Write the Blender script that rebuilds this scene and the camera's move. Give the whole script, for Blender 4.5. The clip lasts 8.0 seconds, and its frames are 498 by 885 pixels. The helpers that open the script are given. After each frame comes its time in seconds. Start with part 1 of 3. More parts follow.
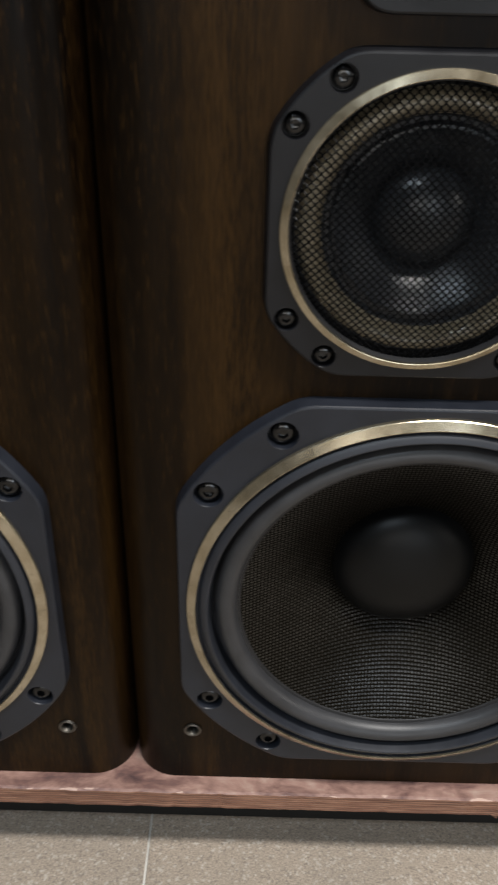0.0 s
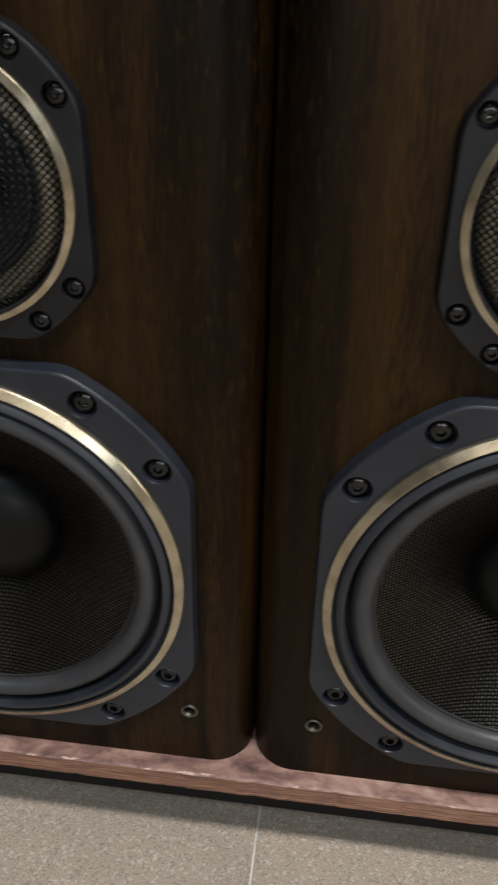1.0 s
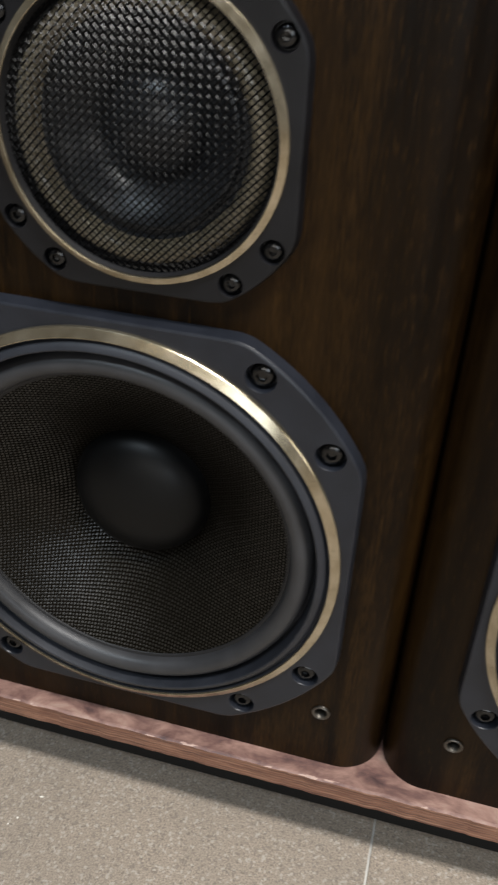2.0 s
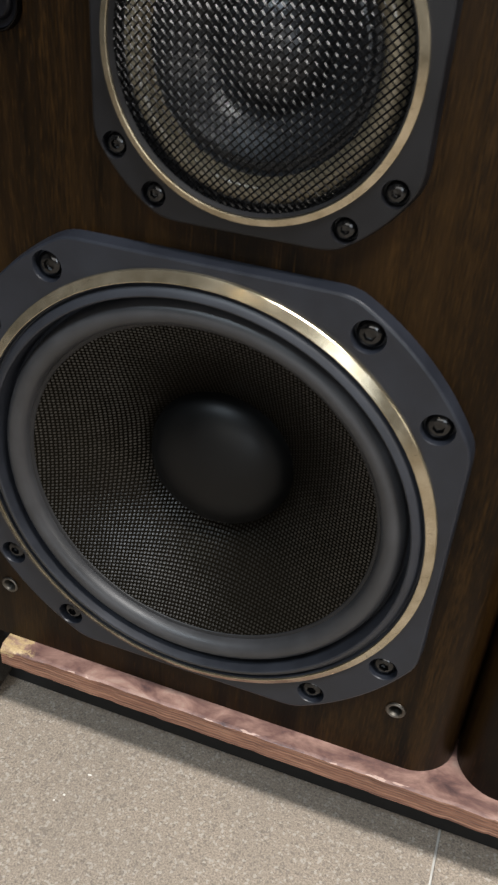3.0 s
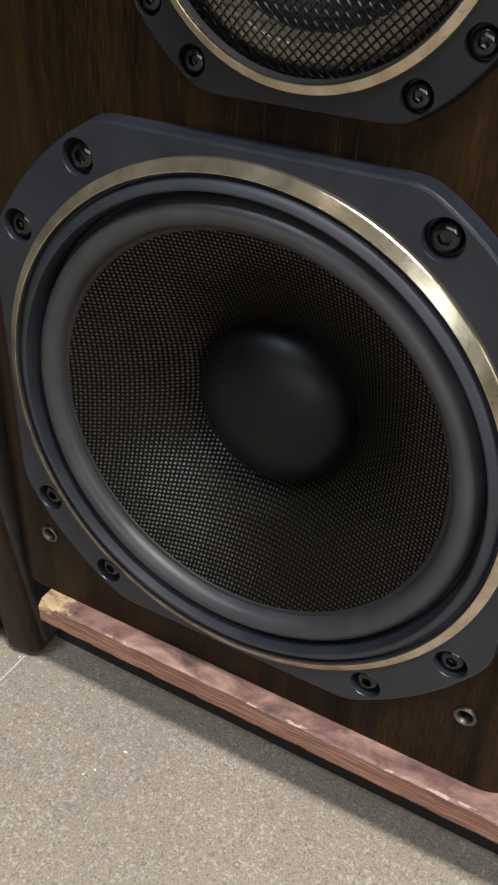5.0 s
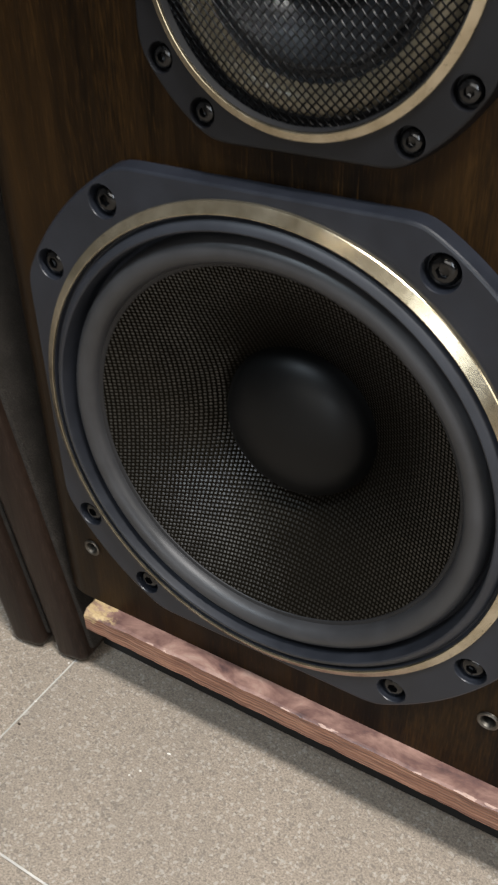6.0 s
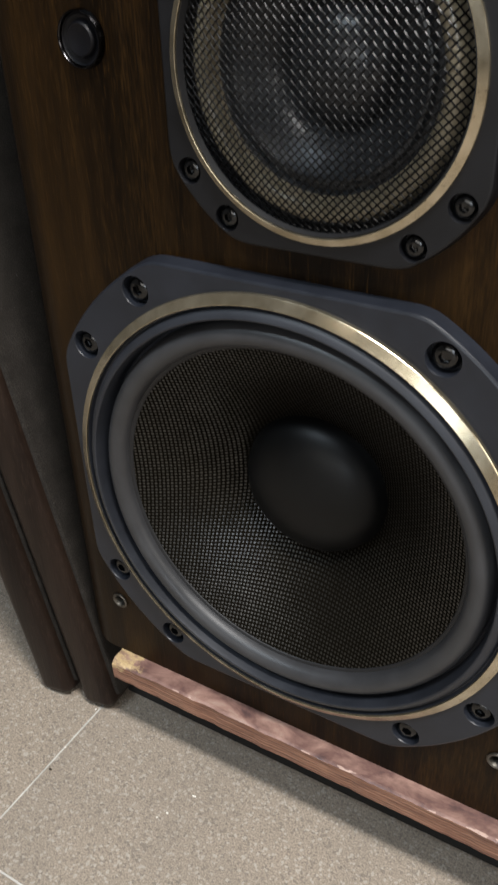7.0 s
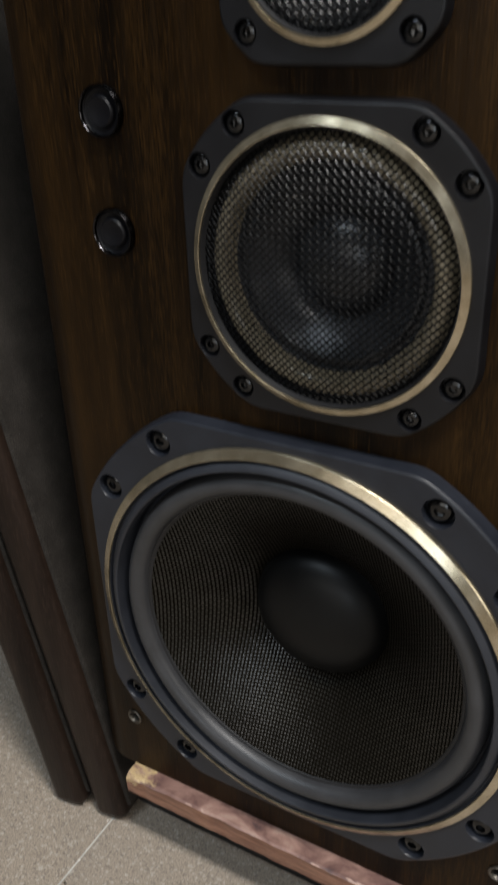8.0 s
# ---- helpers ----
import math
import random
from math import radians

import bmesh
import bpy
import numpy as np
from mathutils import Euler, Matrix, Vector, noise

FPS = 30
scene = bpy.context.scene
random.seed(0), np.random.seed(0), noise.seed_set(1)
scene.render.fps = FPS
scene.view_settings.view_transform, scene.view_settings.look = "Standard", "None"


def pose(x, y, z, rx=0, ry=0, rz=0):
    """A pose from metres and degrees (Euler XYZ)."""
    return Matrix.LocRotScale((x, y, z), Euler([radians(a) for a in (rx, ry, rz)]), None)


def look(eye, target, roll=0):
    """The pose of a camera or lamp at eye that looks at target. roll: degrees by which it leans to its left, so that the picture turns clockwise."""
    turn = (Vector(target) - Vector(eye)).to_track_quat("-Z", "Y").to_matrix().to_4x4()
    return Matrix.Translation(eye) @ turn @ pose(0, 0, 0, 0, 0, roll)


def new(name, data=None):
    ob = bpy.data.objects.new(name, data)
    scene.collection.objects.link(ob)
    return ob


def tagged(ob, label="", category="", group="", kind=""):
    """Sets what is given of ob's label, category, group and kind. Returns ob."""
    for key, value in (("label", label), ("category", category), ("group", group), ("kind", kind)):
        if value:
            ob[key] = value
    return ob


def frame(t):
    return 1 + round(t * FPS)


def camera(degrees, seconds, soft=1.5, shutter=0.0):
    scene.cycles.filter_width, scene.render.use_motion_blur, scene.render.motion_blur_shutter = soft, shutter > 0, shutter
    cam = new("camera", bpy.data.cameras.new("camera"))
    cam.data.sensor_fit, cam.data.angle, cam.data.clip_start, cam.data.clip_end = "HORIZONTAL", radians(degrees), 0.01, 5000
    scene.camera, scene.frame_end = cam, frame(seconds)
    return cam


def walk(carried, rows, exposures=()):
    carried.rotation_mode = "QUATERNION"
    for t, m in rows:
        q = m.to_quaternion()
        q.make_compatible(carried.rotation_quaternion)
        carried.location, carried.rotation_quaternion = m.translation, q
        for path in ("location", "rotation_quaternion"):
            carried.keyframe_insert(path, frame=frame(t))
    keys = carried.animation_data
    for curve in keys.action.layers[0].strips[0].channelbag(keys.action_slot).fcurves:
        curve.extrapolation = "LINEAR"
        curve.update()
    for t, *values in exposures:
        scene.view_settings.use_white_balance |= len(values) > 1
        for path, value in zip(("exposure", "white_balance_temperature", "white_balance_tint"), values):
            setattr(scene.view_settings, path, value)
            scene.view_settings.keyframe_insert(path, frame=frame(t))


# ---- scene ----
from mathutils import geometry

cam = camera(32.3, 8.0, soft=2.3, shutter=0.5)
PATH = [
    (0, (0.085, -0.419, 0.686), (0.08, 1.262, -0.397), 1.4),
    (0.5, (0.067, -0.42, 0.684), (-0.045, 1.256, -0.402), 1.1),
    (1, (0.044, -0.42, 0.68), (-0.153, 1.245, -0.411), 1.2),
    (1.5, (0.013, -0.413, 0.674), (-0.275, 1.227, -0.433), 2.0),
    (2, (-0.013, -0.402, 0.655), (-0.402, 1.213, -0.459), 3.1),
    (2.2, (-0.021, -0.396, 0.648), (-0.443, 1.204, -0.475), 3.4),
    (3.3, (-0.045, -0.377, 0.602), (-0.58, 1.186, -0.526), 5.0),
    (3.5, (-0.041, -0.366, 0.592), (-0.62, 1.176, -0.542), 5.0),
    (4, (-0.038, -0.347, 0.572), (-0.676, 1.157, -0.582), 4.5),
    (4.5, (-0.031, -0.332, 0.557), (-0.728, 1.14, -0.603), 3.7),
    (4.7, (-0.026, -0.328, 0.548), (-0.752, 1.145, -0.594), 3.6),
    (5.8, (0.0, -0.325, 0.564), (-0.845, 1.07, -0.594), -0.7),
    (6, (0.003, -0.329, 0.573), (-0.863, 1.059, -0.578), -1.2),
    (6.5, (0.006, -0.346, 0.595), (-0.876, 1.051, -0.532), -1.8),
    (7, (0.008, -0.356, 0.612), (-0.886, 1.068, -0.472), -2.2),
    (7.5, (0.004, -0.365, 0.638), (-0.9, 1.091, -0.394), -2.5),
    (8, (0.007, -0.383, 0.674), (-0.897, 1.135, -0.264), -2.2),
]
walk(cam, [(t, look(eye, target, roll)) for t, eye, target, roll in PATH],
     [(0, -0.02), (0.5, -0.12), (1.0, -0.13), (1.5, -0.06), (2.2, 0.12), (3.3, 0.31), (6.0, 0.29), (7.0, 0.23), (8.0, -0.14)])


# ---- world and lamps ----
world = bpy.data.worlds.new("room_world")
scene.world = world
world.use_nodes = True
world.node_tree.nodes["Background"].inputs[0].default_value = (0.8, 0.85, 0.95, 1)
world.node_tree.nodes["Background"].inputs[1].default_value = 0.0

ROOM_W, ROOM_E, ROOM_S, ROOM_N, ROOM_H = -2.75, 3.95, -5.4, 0.55, 2.7
LAMPS = [  # x, y, width, depth, watts, colour
    (0.88, -0.68, 1.2, 0.22, 90.0, (1.0, 0.975, 0.945)),
    (-0.70, -1.45, 1.2, 0.22, 34.0, (0.76, 0.89, 1.0)),
    (-0.8, -4.10, 0.3, 0.10, 2.5, (1.0, 0.86, 0.62)),
]
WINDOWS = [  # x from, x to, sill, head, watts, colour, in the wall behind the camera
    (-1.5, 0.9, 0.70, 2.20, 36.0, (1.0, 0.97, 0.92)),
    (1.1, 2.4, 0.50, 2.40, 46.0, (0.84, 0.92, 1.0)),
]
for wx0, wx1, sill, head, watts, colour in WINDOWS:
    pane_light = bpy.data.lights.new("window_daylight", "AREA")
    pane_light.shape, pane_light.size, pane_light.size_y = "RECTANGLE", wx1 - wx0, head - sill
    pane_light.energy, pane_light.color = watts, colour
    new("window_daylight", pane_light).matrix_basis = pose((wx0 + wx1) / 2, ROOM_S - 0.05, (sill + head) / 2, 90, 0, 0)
EAST_FILL = (-2.6, -1.0, 0.80, 2.20)  # y from, y to, sill, head of an unseen opening added in the east wall
# Fill light added from the east to brighten the right-hand rounded cabinet edges.
side_fill = bpy.data.lights.new("east_fill_light", "AREA")
side_fill.shape, side_fill.size, side_fill.size_y = "RECTANGLE", EAST_FILL[3] - EAST_FILL[2], EAST_FILL[1] - EAST_FILL[0]
side_fill.energy, side_fill.color = 34.0, (1.0, 0.95, 0.88)
new("east_fill_light", side_fill).matrix_basis = pose(ROOM_E + 0.05, (EAST_FILL[0] + EAST_FILL[1]) / 2, (EAST_FILL[2] + EAST_FILL[3]) / 2, 0, 90, 0)
for lx, ly, lw, ld, watts, colour in LAMPS:
    lamp = bpy.data.lights.new("ceiling_tube", "AREA")
    lamp.shape, lamp.size, lamp.size_y, lamp.energy, lamp.color = "RECTANGLE", lw, ld, watts, colour
    new("ceiling_tube", lamp).matrix_basis = pose(lx, ly, ROOM_H - 0.075)


# ---- materials ----
class Nodes:
    """A short way to write node trees."""

    def __init__(self, name):
        self.mat = bpy.data.materials.new(name)
        self.mat.use_nodes = True
        self.tree = self.mat.node_tree
        self.bsdf = self.tree.nodes["Principled BSDF"]

    def add(self, kind, **inputs):
        node = self.tree.nodes.new(kind)
        for key, value in inputs.items():
            self.put(node, key.replace("_", " "), value)
        return node

    def put(self, node, key, value):
        if isinstance(key, str) and key.isdigit():
            key = int(key)
        if isinstance(value, bpy.types.NodeSocket):
            self.tree.links.new(value, node.inputs[key])
        else:
            node.inputs[key].default_value = value

    def set(self, **inputs):
        for key, value in inputs.items():
            self.put(self.bsdf, key.replace("_", " "), value)
        return self

    def math(self, op, a, b=0.0, c=0.0):
        node = self.tree.nodes.new("ShaderNodeMath")
        node.operation = op
        for i, v in enumerate((a, b, c)):
            self.put(node, i, v)
        return node.outputs[0]

    def where(self, scale=(1, 1, 1), turn=(0, 0, 0), world=True):
        """Place in metres, scaled: in the world or in the object."""
        if world:
            src = self.add("ShaderNodeNewGeometry").outputs["Position"]
        else:
            src = self.add("ShaderNodeTexCoord").outputs["Object"]
        m = self.add("ShaderNodeMapping", Vector=src)
        m.inputs["Scale"].default_value = scale
        m.inputs["Rotation"].default_value = turn
        return m.outputs[0]

    def noise(self, where, scale, detail=4.0, rough=0.55, distortion=0.0):
        n = self.add("ShaderNodeTexNoise", Vector=where, Scale=scale, Detail=detail, Roughness=rough, Distortion=distortion)
        return n.outputs["Fac"]

    def ramp(self, fac, *stops):
        n = self.add("ShaderNodeValToRGB", Fac=fac)
        el = n.color_ramp.elements
        while len(el) < len(stops):
            el.new(0.5)
        for e, (p, c) in zip(el, stops):
            e.position = p
            e.color = (*c, 1) if isinstance(c, tuple) else (c, c, c, 1)
        return n.outputs[0]

    def mix(self, fac, a, b, how="MIX"):
        n = self.tree.nodes.new("ShaderNodeMix")
        n.data_type, n.blend_type = "RGBA", how
        for i, v in ((0, fac), (6, a), (7, b)):
            self.put(n, i, (*v, 1) if isinstance(v, tuple) else v)
        return n.outputs[2]

    def bump(self, height, strength, distance=0.001):
        n = self.add("ShaderNodeBump", Height=height, Strength=strength, Distance=distance)
        self.put(self.bsdf, "Normal", n.outputs[0])
        return self


def walnut(name, dark, mid, light, along="z"):
    n = Nodes(name)
    s = (1, 1, 0.035) if along == "z" else (1, 0.035, 1)
    w = n.where(s)
    broad = n.noise(w, 28, 5, 0.6, 0.6)
    fine = n.noise(w, 420, 3, 0.6)
    pores = n.noise(n.where((1, 1, 0.012) if along == "z" else (1, 0.012, 1)), 900, 2, 0.5)
    cloud = n.noise(n.where((1, 1, 0.3)), 7, 3)
    c = n.ramp(broad, (0.32, dark), (0.5, mid), (0.68, light))
    c = n.mix(n.math("MULTIPLY", n.math("GREATER_THAN", pores, 0.6), 0.45), c, dark)
    c = n.mix(n.math("MULTIPLY", fine, 0.35), c, dark)
    fleck = n.noise(n.where((1, 1, 0.09) if along == "z" else (1, 0.09, 1)), 760, 3, 0.7)
    c = n.mix(n.ramp(fleck, (0.44, 0.0), (0.62, 0.9)), c, dark)
    c = n.mix(n.ramp(fleck, (0.32, 0.7), (0.44, 0.0)), c, light)
    c = n.mix(n.ramp(cloud, (0.35, 0.0), (0.75, 0.4)), c, light)
    band = n.noise(n.where((1, 1, 0.06)), 34, 4, 0.6, 0.3)
    c = n.mix(n.ramp(band, (0.46, 0.0), (0.70, 0.55)), c, light)
    c = n.mix(n.ramp(band, (0.26, 0.7), (0.44, 0.0)), c, dark)
    n.set(Base_Color=c, Roughness=n.ramp(fine, (0.3, 0.30), (0.7, 0.44)), Specular_IOR_Level=0.11)
    n.bump(n.math("ADD", fine, pores), 0.25, 0.0003)
    return n.mat


def paint(name, colour, rough=0.45, grain=1400.0, bump=0.15, metal=0.0, vary=0.25, coat=0.0):
    """Plain coats, rubber and plastics with a fine grain and faint smudges."""
    n = Nodes(name)
    w = n.where(world=False)
    fine, smudge = n.noise(w, grain, 2), n.noise(w, 26, 4, 0.65)
    low = tuple(v * (1 - vary) for v in colour)
    high = tuple(min(1, v * (1 + vary)) for v in colour)
    n.set(Base_Color=n.ramp(smudge, (0.3, low), (0.7, high)), Metallic=metal, Coat_Weight=coat,
          Roughness=n.ramp(smudge, (0.3, max(0.03, rough - 0.07)), (0.7, rough + 0.07)))
    n.bump(fine, bump, 0.0002)
    return n.mat


def brass_mat():
    n = Nodes("worn_brass")
    w = n.where(world=False)
    stain, speck = n.noise(w, 60, 5, 0.7), n.noise(w, 520, 3, 0.7)
    c = n.ramp(stain, (0.3, (0.33, 0.275, 0.18)), (0.65, (0.53, 0.465, 0.345)))
    worn = n.math("GREATER_THAN", speck, 0.65)
    c = n.mix(n.math("MULTIPLY", worn, 0.7), c, (0.10, 0.08, 0.05))
    n.set(Base_Color=c, Metallic=0.9, Roughness=n.ramp(stain, (0.3, 0.17), (0.7, 0.26)))
    n.bump(stain, 0.06, 0.0004)
    return n.mat


def weave_mat(name, pitch, dark, light, rough):
    """A woven cone, dipped in resin: the threads' crowns shine, the gaps between them do not."""
    n = Nodes(name)
    k = math.pi / pitch
    drift = n.noise(n.where(world=False), 16, 2, 0.5)
    w = n.where((k, k, k), world=False)
    xyz = n.add("ShaderNodeSeparateXYZ", Vector=w)
    bend = n.math("MULTIPLY", n.math("SUBTRACT", drift, 0.5), 2.2)
    sx, sz = n.math("SINE", n.math("ADD", xyz.outputs[0], bend)), n.math("SINE", n.math("SUBTRACT", xyz.outputs[2], bend))
    bead = n.math("MULTIPLY", n.math("ABSOLUTE", sx), n.math("ABSOLUTE", sz))
    over = n.math("MULTIPLY", n.math("SIGN", n.math("MULTIPLY", sx, sz)), 0.12)
    hill = n.math("MULTIPLY", bead, n.math("ADD", over, 0.88))
    loose = n.noise(n.where(world=False), 70, 4, 0.6)
    c = n.mix(n.math("MULTIPLY", n.math("POWER", hill, 0.8), n.ramp(loose, (0.3, 0.6), (0.7, 1.0))), dark, light)
    gloss = n.math("MULTIPLY", n.ramp(hill, (0.34, 0.0), (0.74, 1.0)), n.ramp(loose, (0.3, 0.48), (0.65, 0.88)))
    n.set(Base_Color=c, Roughness=rough, Specular_IOR_Level=gloss, IOR=1.52)
    n.bump(n.math("ADD", hill, n.math("MULTIPLY", loose, 0.05)), 1.0, pitch * 0.05)
    return n.mat


def stone_tile_mat():
    n = Nodes("speckled_floor_tile")
    w = n.where()
    grain, fleck, big = n.noise(w, 700, 3, 0.7), n.add("ShaderNodeTexVoronoi", Vector=w, Scale=520.0), n.noise(w, 9, 4, 0.6)
    tone = n.add("ShaderNodeObjectInfo").outputs["Random"]
    c = n.ramp(grain, (0.30, (0.165, 0.133, 0.098)), (0.5, (0.312, 0.257, 0.202)), (0.70, (0.49, 0.410, 0.332)))
    cell = n.add("ShaderNodeSeparateColor", Color=fleck.outputs["Color"]).outputs[0]
    c = n.mix(n.math("MULTIPLY", n.math("GREATER_THAN", cell, 0.90), 0.4), c, (0.58, 0.54, 0.48))
    c = n.mix(n.math("MULTIPLY", n.math("LESS_THAN", cell, 0.12), 0.35), c, (0.07, 0.065, 0.06))
    c = n.mix(n.ramp(big, (0.4, 0.0), (0.75, 0.3)), c, (0.17, 0.15, 0.125))
    c = n.mix(n.math("MULTIPLY", tone, 0.10), c, (0.16, 0.15, 0.14))
    n.set(Base_Color=c, Roughness=n.ramp(grain, (0.3, 0.40), (0.7, 0.6)))
    n.bump(grain, 0.2, 0.0004)
    return n.mat


def plywood_mat():
    """Red-brown varnished plywood: mottled on top, thin veneers on the edge."""
    n = Nodes("red_plywood")
    w = n.where()
    xyz = n.add("ShaderNodeSeparateXYZ", Vector=w)
    nrm = n.add("ShaderNodeSeparateXYZ", Vector=n.add("ShaderNodeNewGeometry").outputs["Normal"])
    blotch, fine = n.noise(n.where((0.55, 1, 1)), 55, 5, 0.65, 0.4), n.noise(w, 500, 3, 0.7)
    top = n.ramp(blotch, (0.30, (0.060, 0.037, 0.038)), (0.44, (0.165, 0.092, 0.078)), (0.58, (0.300, 0.180, 0.145)), (0.76, (0.44, 0.33, 0.27)))
    wander = n.math("MULTIPLY", n.noise(n.where((0.1, 1, 1)), 30, 2), 0.0012)
    layer = n.math("SINE", n.math("MULTIPLY", n.math("ADD", xyz.outputs[2], wander), 2300.0))
    streak = n.noise(n.where((0.05, 1, 1)), 600, 3, 0.6)
    edge = n.ramp(n.math("ADD", n.math("MULTIPLY", layer, 0.085), streak),
                  (0.32, (0.095, 0.040, 0.026)), (0.5, (0.205, 0.092, 0.058)), (0.70, (0.34, 0.183, 0.117)))
    up = n.math("GREATER_THAN", n.math("ABSOLUTE", nrm.outputs[2]), 0.7)
    c = n.mix(up, edge, top)
    # a broken corner of bare wood at the left end, and small chips along the arris
    bare = n.noise(w, 130, 4, 0.65)
    reach = n.math("ADD", n.math("MULTIPLY", n.math("ADD", xyz.outputs[0], 0.350), 26.0), n.math("MULTIPLY", n.math("SUBTRACT", 0.093, xyz.outputs[2]), 60.0))
    near = n.ramp(n.math("SUBTRACT", bare, reach), (0.02, 0.0), (0.10, 1.0))
    c = n.mix(n.math("MULTIPLY", near, n.ramp(n.noise(n.where((0.5, 1, 1)), 260, 4, 0.7), (0.40, 0.15), (0.55, 0.9))), c, n.ramp(fine, (0.3, (0.42, 0.29, 0.14)), (0.7, (0.60, 0.46, 0.25))))
    arris = n.math("MULTIPLY", n.math("LESS_THAN", n.math("ABSOLUTE", n.math("SUBTRACT", nrm.outputs[2], 0.65)), 0.28),
                   n.math("GREATER_THAN", n.noise(n.where((0.35, 1, 1)), 120, 3), 0.60))
    c = n.mix(n.math("MULTIPLY", arris, 0.6), c, (0.62, 0.44, 0.36))
    n.set(Base_Color=c, Roughness=n.ramp(blotch, (0.3, 0.28), (0.7, 0.5)))
    n.bump(n.math("ADD", fine, n.math("MULTIPLY", layer, 0.4)), 0.35, 0.0006)
    return n.mat


def cloth_mat():
    n = Nodes("speaker_cloth")
    w = n.where(world=False)
    weave, lint, worn = n.noise(w, 1100, 2, 0.6), n.noise(w, 300, 4, 0.7), n.noise(w, 45, 5, 0.7)
    c = n.ramp(weave, (0.3, (0.010, 0.0088, 0.0075)), (0.7, (0.052, 0.046, 0.040)))
    c = n.mix(n.ramp(worn, (0.35, 0.6), (0.65, 0.0)), c, (0.012, 0.010, 0.0085))
    c = n.mix(n.math("MULTIPLY", n.math("GREATER_THAN", lint, 0.7), 0.35), c, (0.16, 0.16, 0.165))
    n.set(Base_Color=c, Roughness=0.95, Specular_IOR_Level=0.15)
    n.bump(weave, 0.5, 0.0006)
    return n.mat


WOOD = walnut("dark_walnut", (0.0010, 0.0005, 0.0002), (0.0042, 0.0021, 0.0007), (0.031, 0.0150, 0.0040))
EDGEWOOD = walnut("grille_edge_wood", (0.0065, 0.0043, 0.0034), (0.0150, 0.0098, 0.0075), (0.031, 0.0198, 0.0145))
PLATE = paint("charcoal_frame", (0.0128, 0.0148, 0.0205), 0.38, 1600, 0.12)
SMALLPLATE = paint("black_frame", (0.0040, 0.0042, 0.0056), 0.42, 1600, 0.12)
BRASS = brass_mat()
GASKET = paint("black_gasket", (0.0150, 0.0172, 0.0232), 0.50, 900, 0.1)
RUBBER = paint("grey_rubber", (0.0290, 0.0294, 0.0318), 0.44, 1200, 0.15)
CONE = weave_mat("woven_cone", 0.0024, (0.0050, 0.0042, 0.0030), (0.0054, 0.0045, 0.0033), 0.29)
CAP = paint("matt_black_cap", (0.0028, 0.0029, 0.0030), 0.44, 1500, 0.15)
SCREW = paint("black_screw", (0.0025, 0.0025, 0.0028), 0.14, 900, 0.05, 0.0)
WIRE = paint("black_wire", (0.0024, 0.0024, 0.0027), 0.22, 900, 0.02, 0.0)
SKIRT = paint("tan_surround", (0.22, 0.184, 0.125), 0.17, 900, 0.15)
MIDCONE = paint("blue_black_cone", (0.0235, 0.0255, 0.0285), 0.27, 1300, 0.2)
CHROME = paint("black_chrome", (0.035, 0.034, 0.036), 0.16, 700, 0.03, 1.0)
DIAL = paint("black_dial", (0.0018, 0.0018, 0.0030), 0.45, 900, 0.03)
for m, v in ((WIRE, 0.15), (CAP, 0.20), (RUBBER, 0.48), (SCREW, 0.55), (DIAL, 0.22), (PLATE, 0.40), (SMALLPLATE, 0.36)):
    m.node_tree.nodes["Principled BSDF"].inputs["Specular IOR Level"].default_value = v
NICKEL = paint("nickel_socket", (0.13, 0.12, 0.105), 0.42, 700, 0.05, 1.0)
DARK = paint("dark_hollow", (0.005, 0.005, 0.006), 0.6)
TILE = stone_tile_mat()
GROUT = paint("pale_grout", (0.52, 0.50, 0.46), 0.85, 700, 0.4)
PLY = plywood_mat()
CLOTH = cloth_mat()
FOOT = paint("black_foot", (0.0025, 0.0025, 0.0026), 0.8)
PLASTER = paint("grey_plaster", (0.13, 0.125, 0.12), 0.85, 400, 0.2, 0, 0.05)
WHITE = paint("white_enamel", (0.8, 0.8, 0.79), 0.4, 700, 0.05, 0, 0.04)
GRIT = paint("brown_grit", (0.05, 0.035, 0.02), 0.8)
CRUMB = paint("pale_crumb", (0.75, 0.72, 0.66), 0.7)


# ---- building tools ----
def finish(bm, name, material, sharp=35):
    bmesh.ops.recalc_face_normals(bm, faces=bm.faces)
    me = bpy.data.meshes.new(name)
    bm.to_mesh(me)
    bm.free()
    me.materials.append(material)
    for p in me.polygons:
        p.use_smooth = True
    me.set_sharp_from_angle(angle=radians(sharp))
    return me


def part(name, mesh, parent, at=(0, 0, 0), label=""):
    ob = new(name, mesh)
    ob.parent = parent
    ob.location = at
    return tagged(ob, label)


def thing(name, at, label, category, group="", kind=""):
    ob = new(name)
    ob.location = at
    return tagged(ob, label, category, group, kind)


def ring_verts(bm, r, y, n, cx=0.0, cz=0.0):
    return [bm.verts.new((cx + (r(a) if callable(r) else r) * math.cos(a), y, cz + (r(a) if callable(r) else r) * math.sin(a)))
            for a in (2 * math.pi * i / n for i in range(n))]


def bridge(bm, a, b):
    n = len(a)
    for i in range(n):
        j = (i + 1) % n
        bm.faces.new((a[i], a[j], b[j], b[i]))


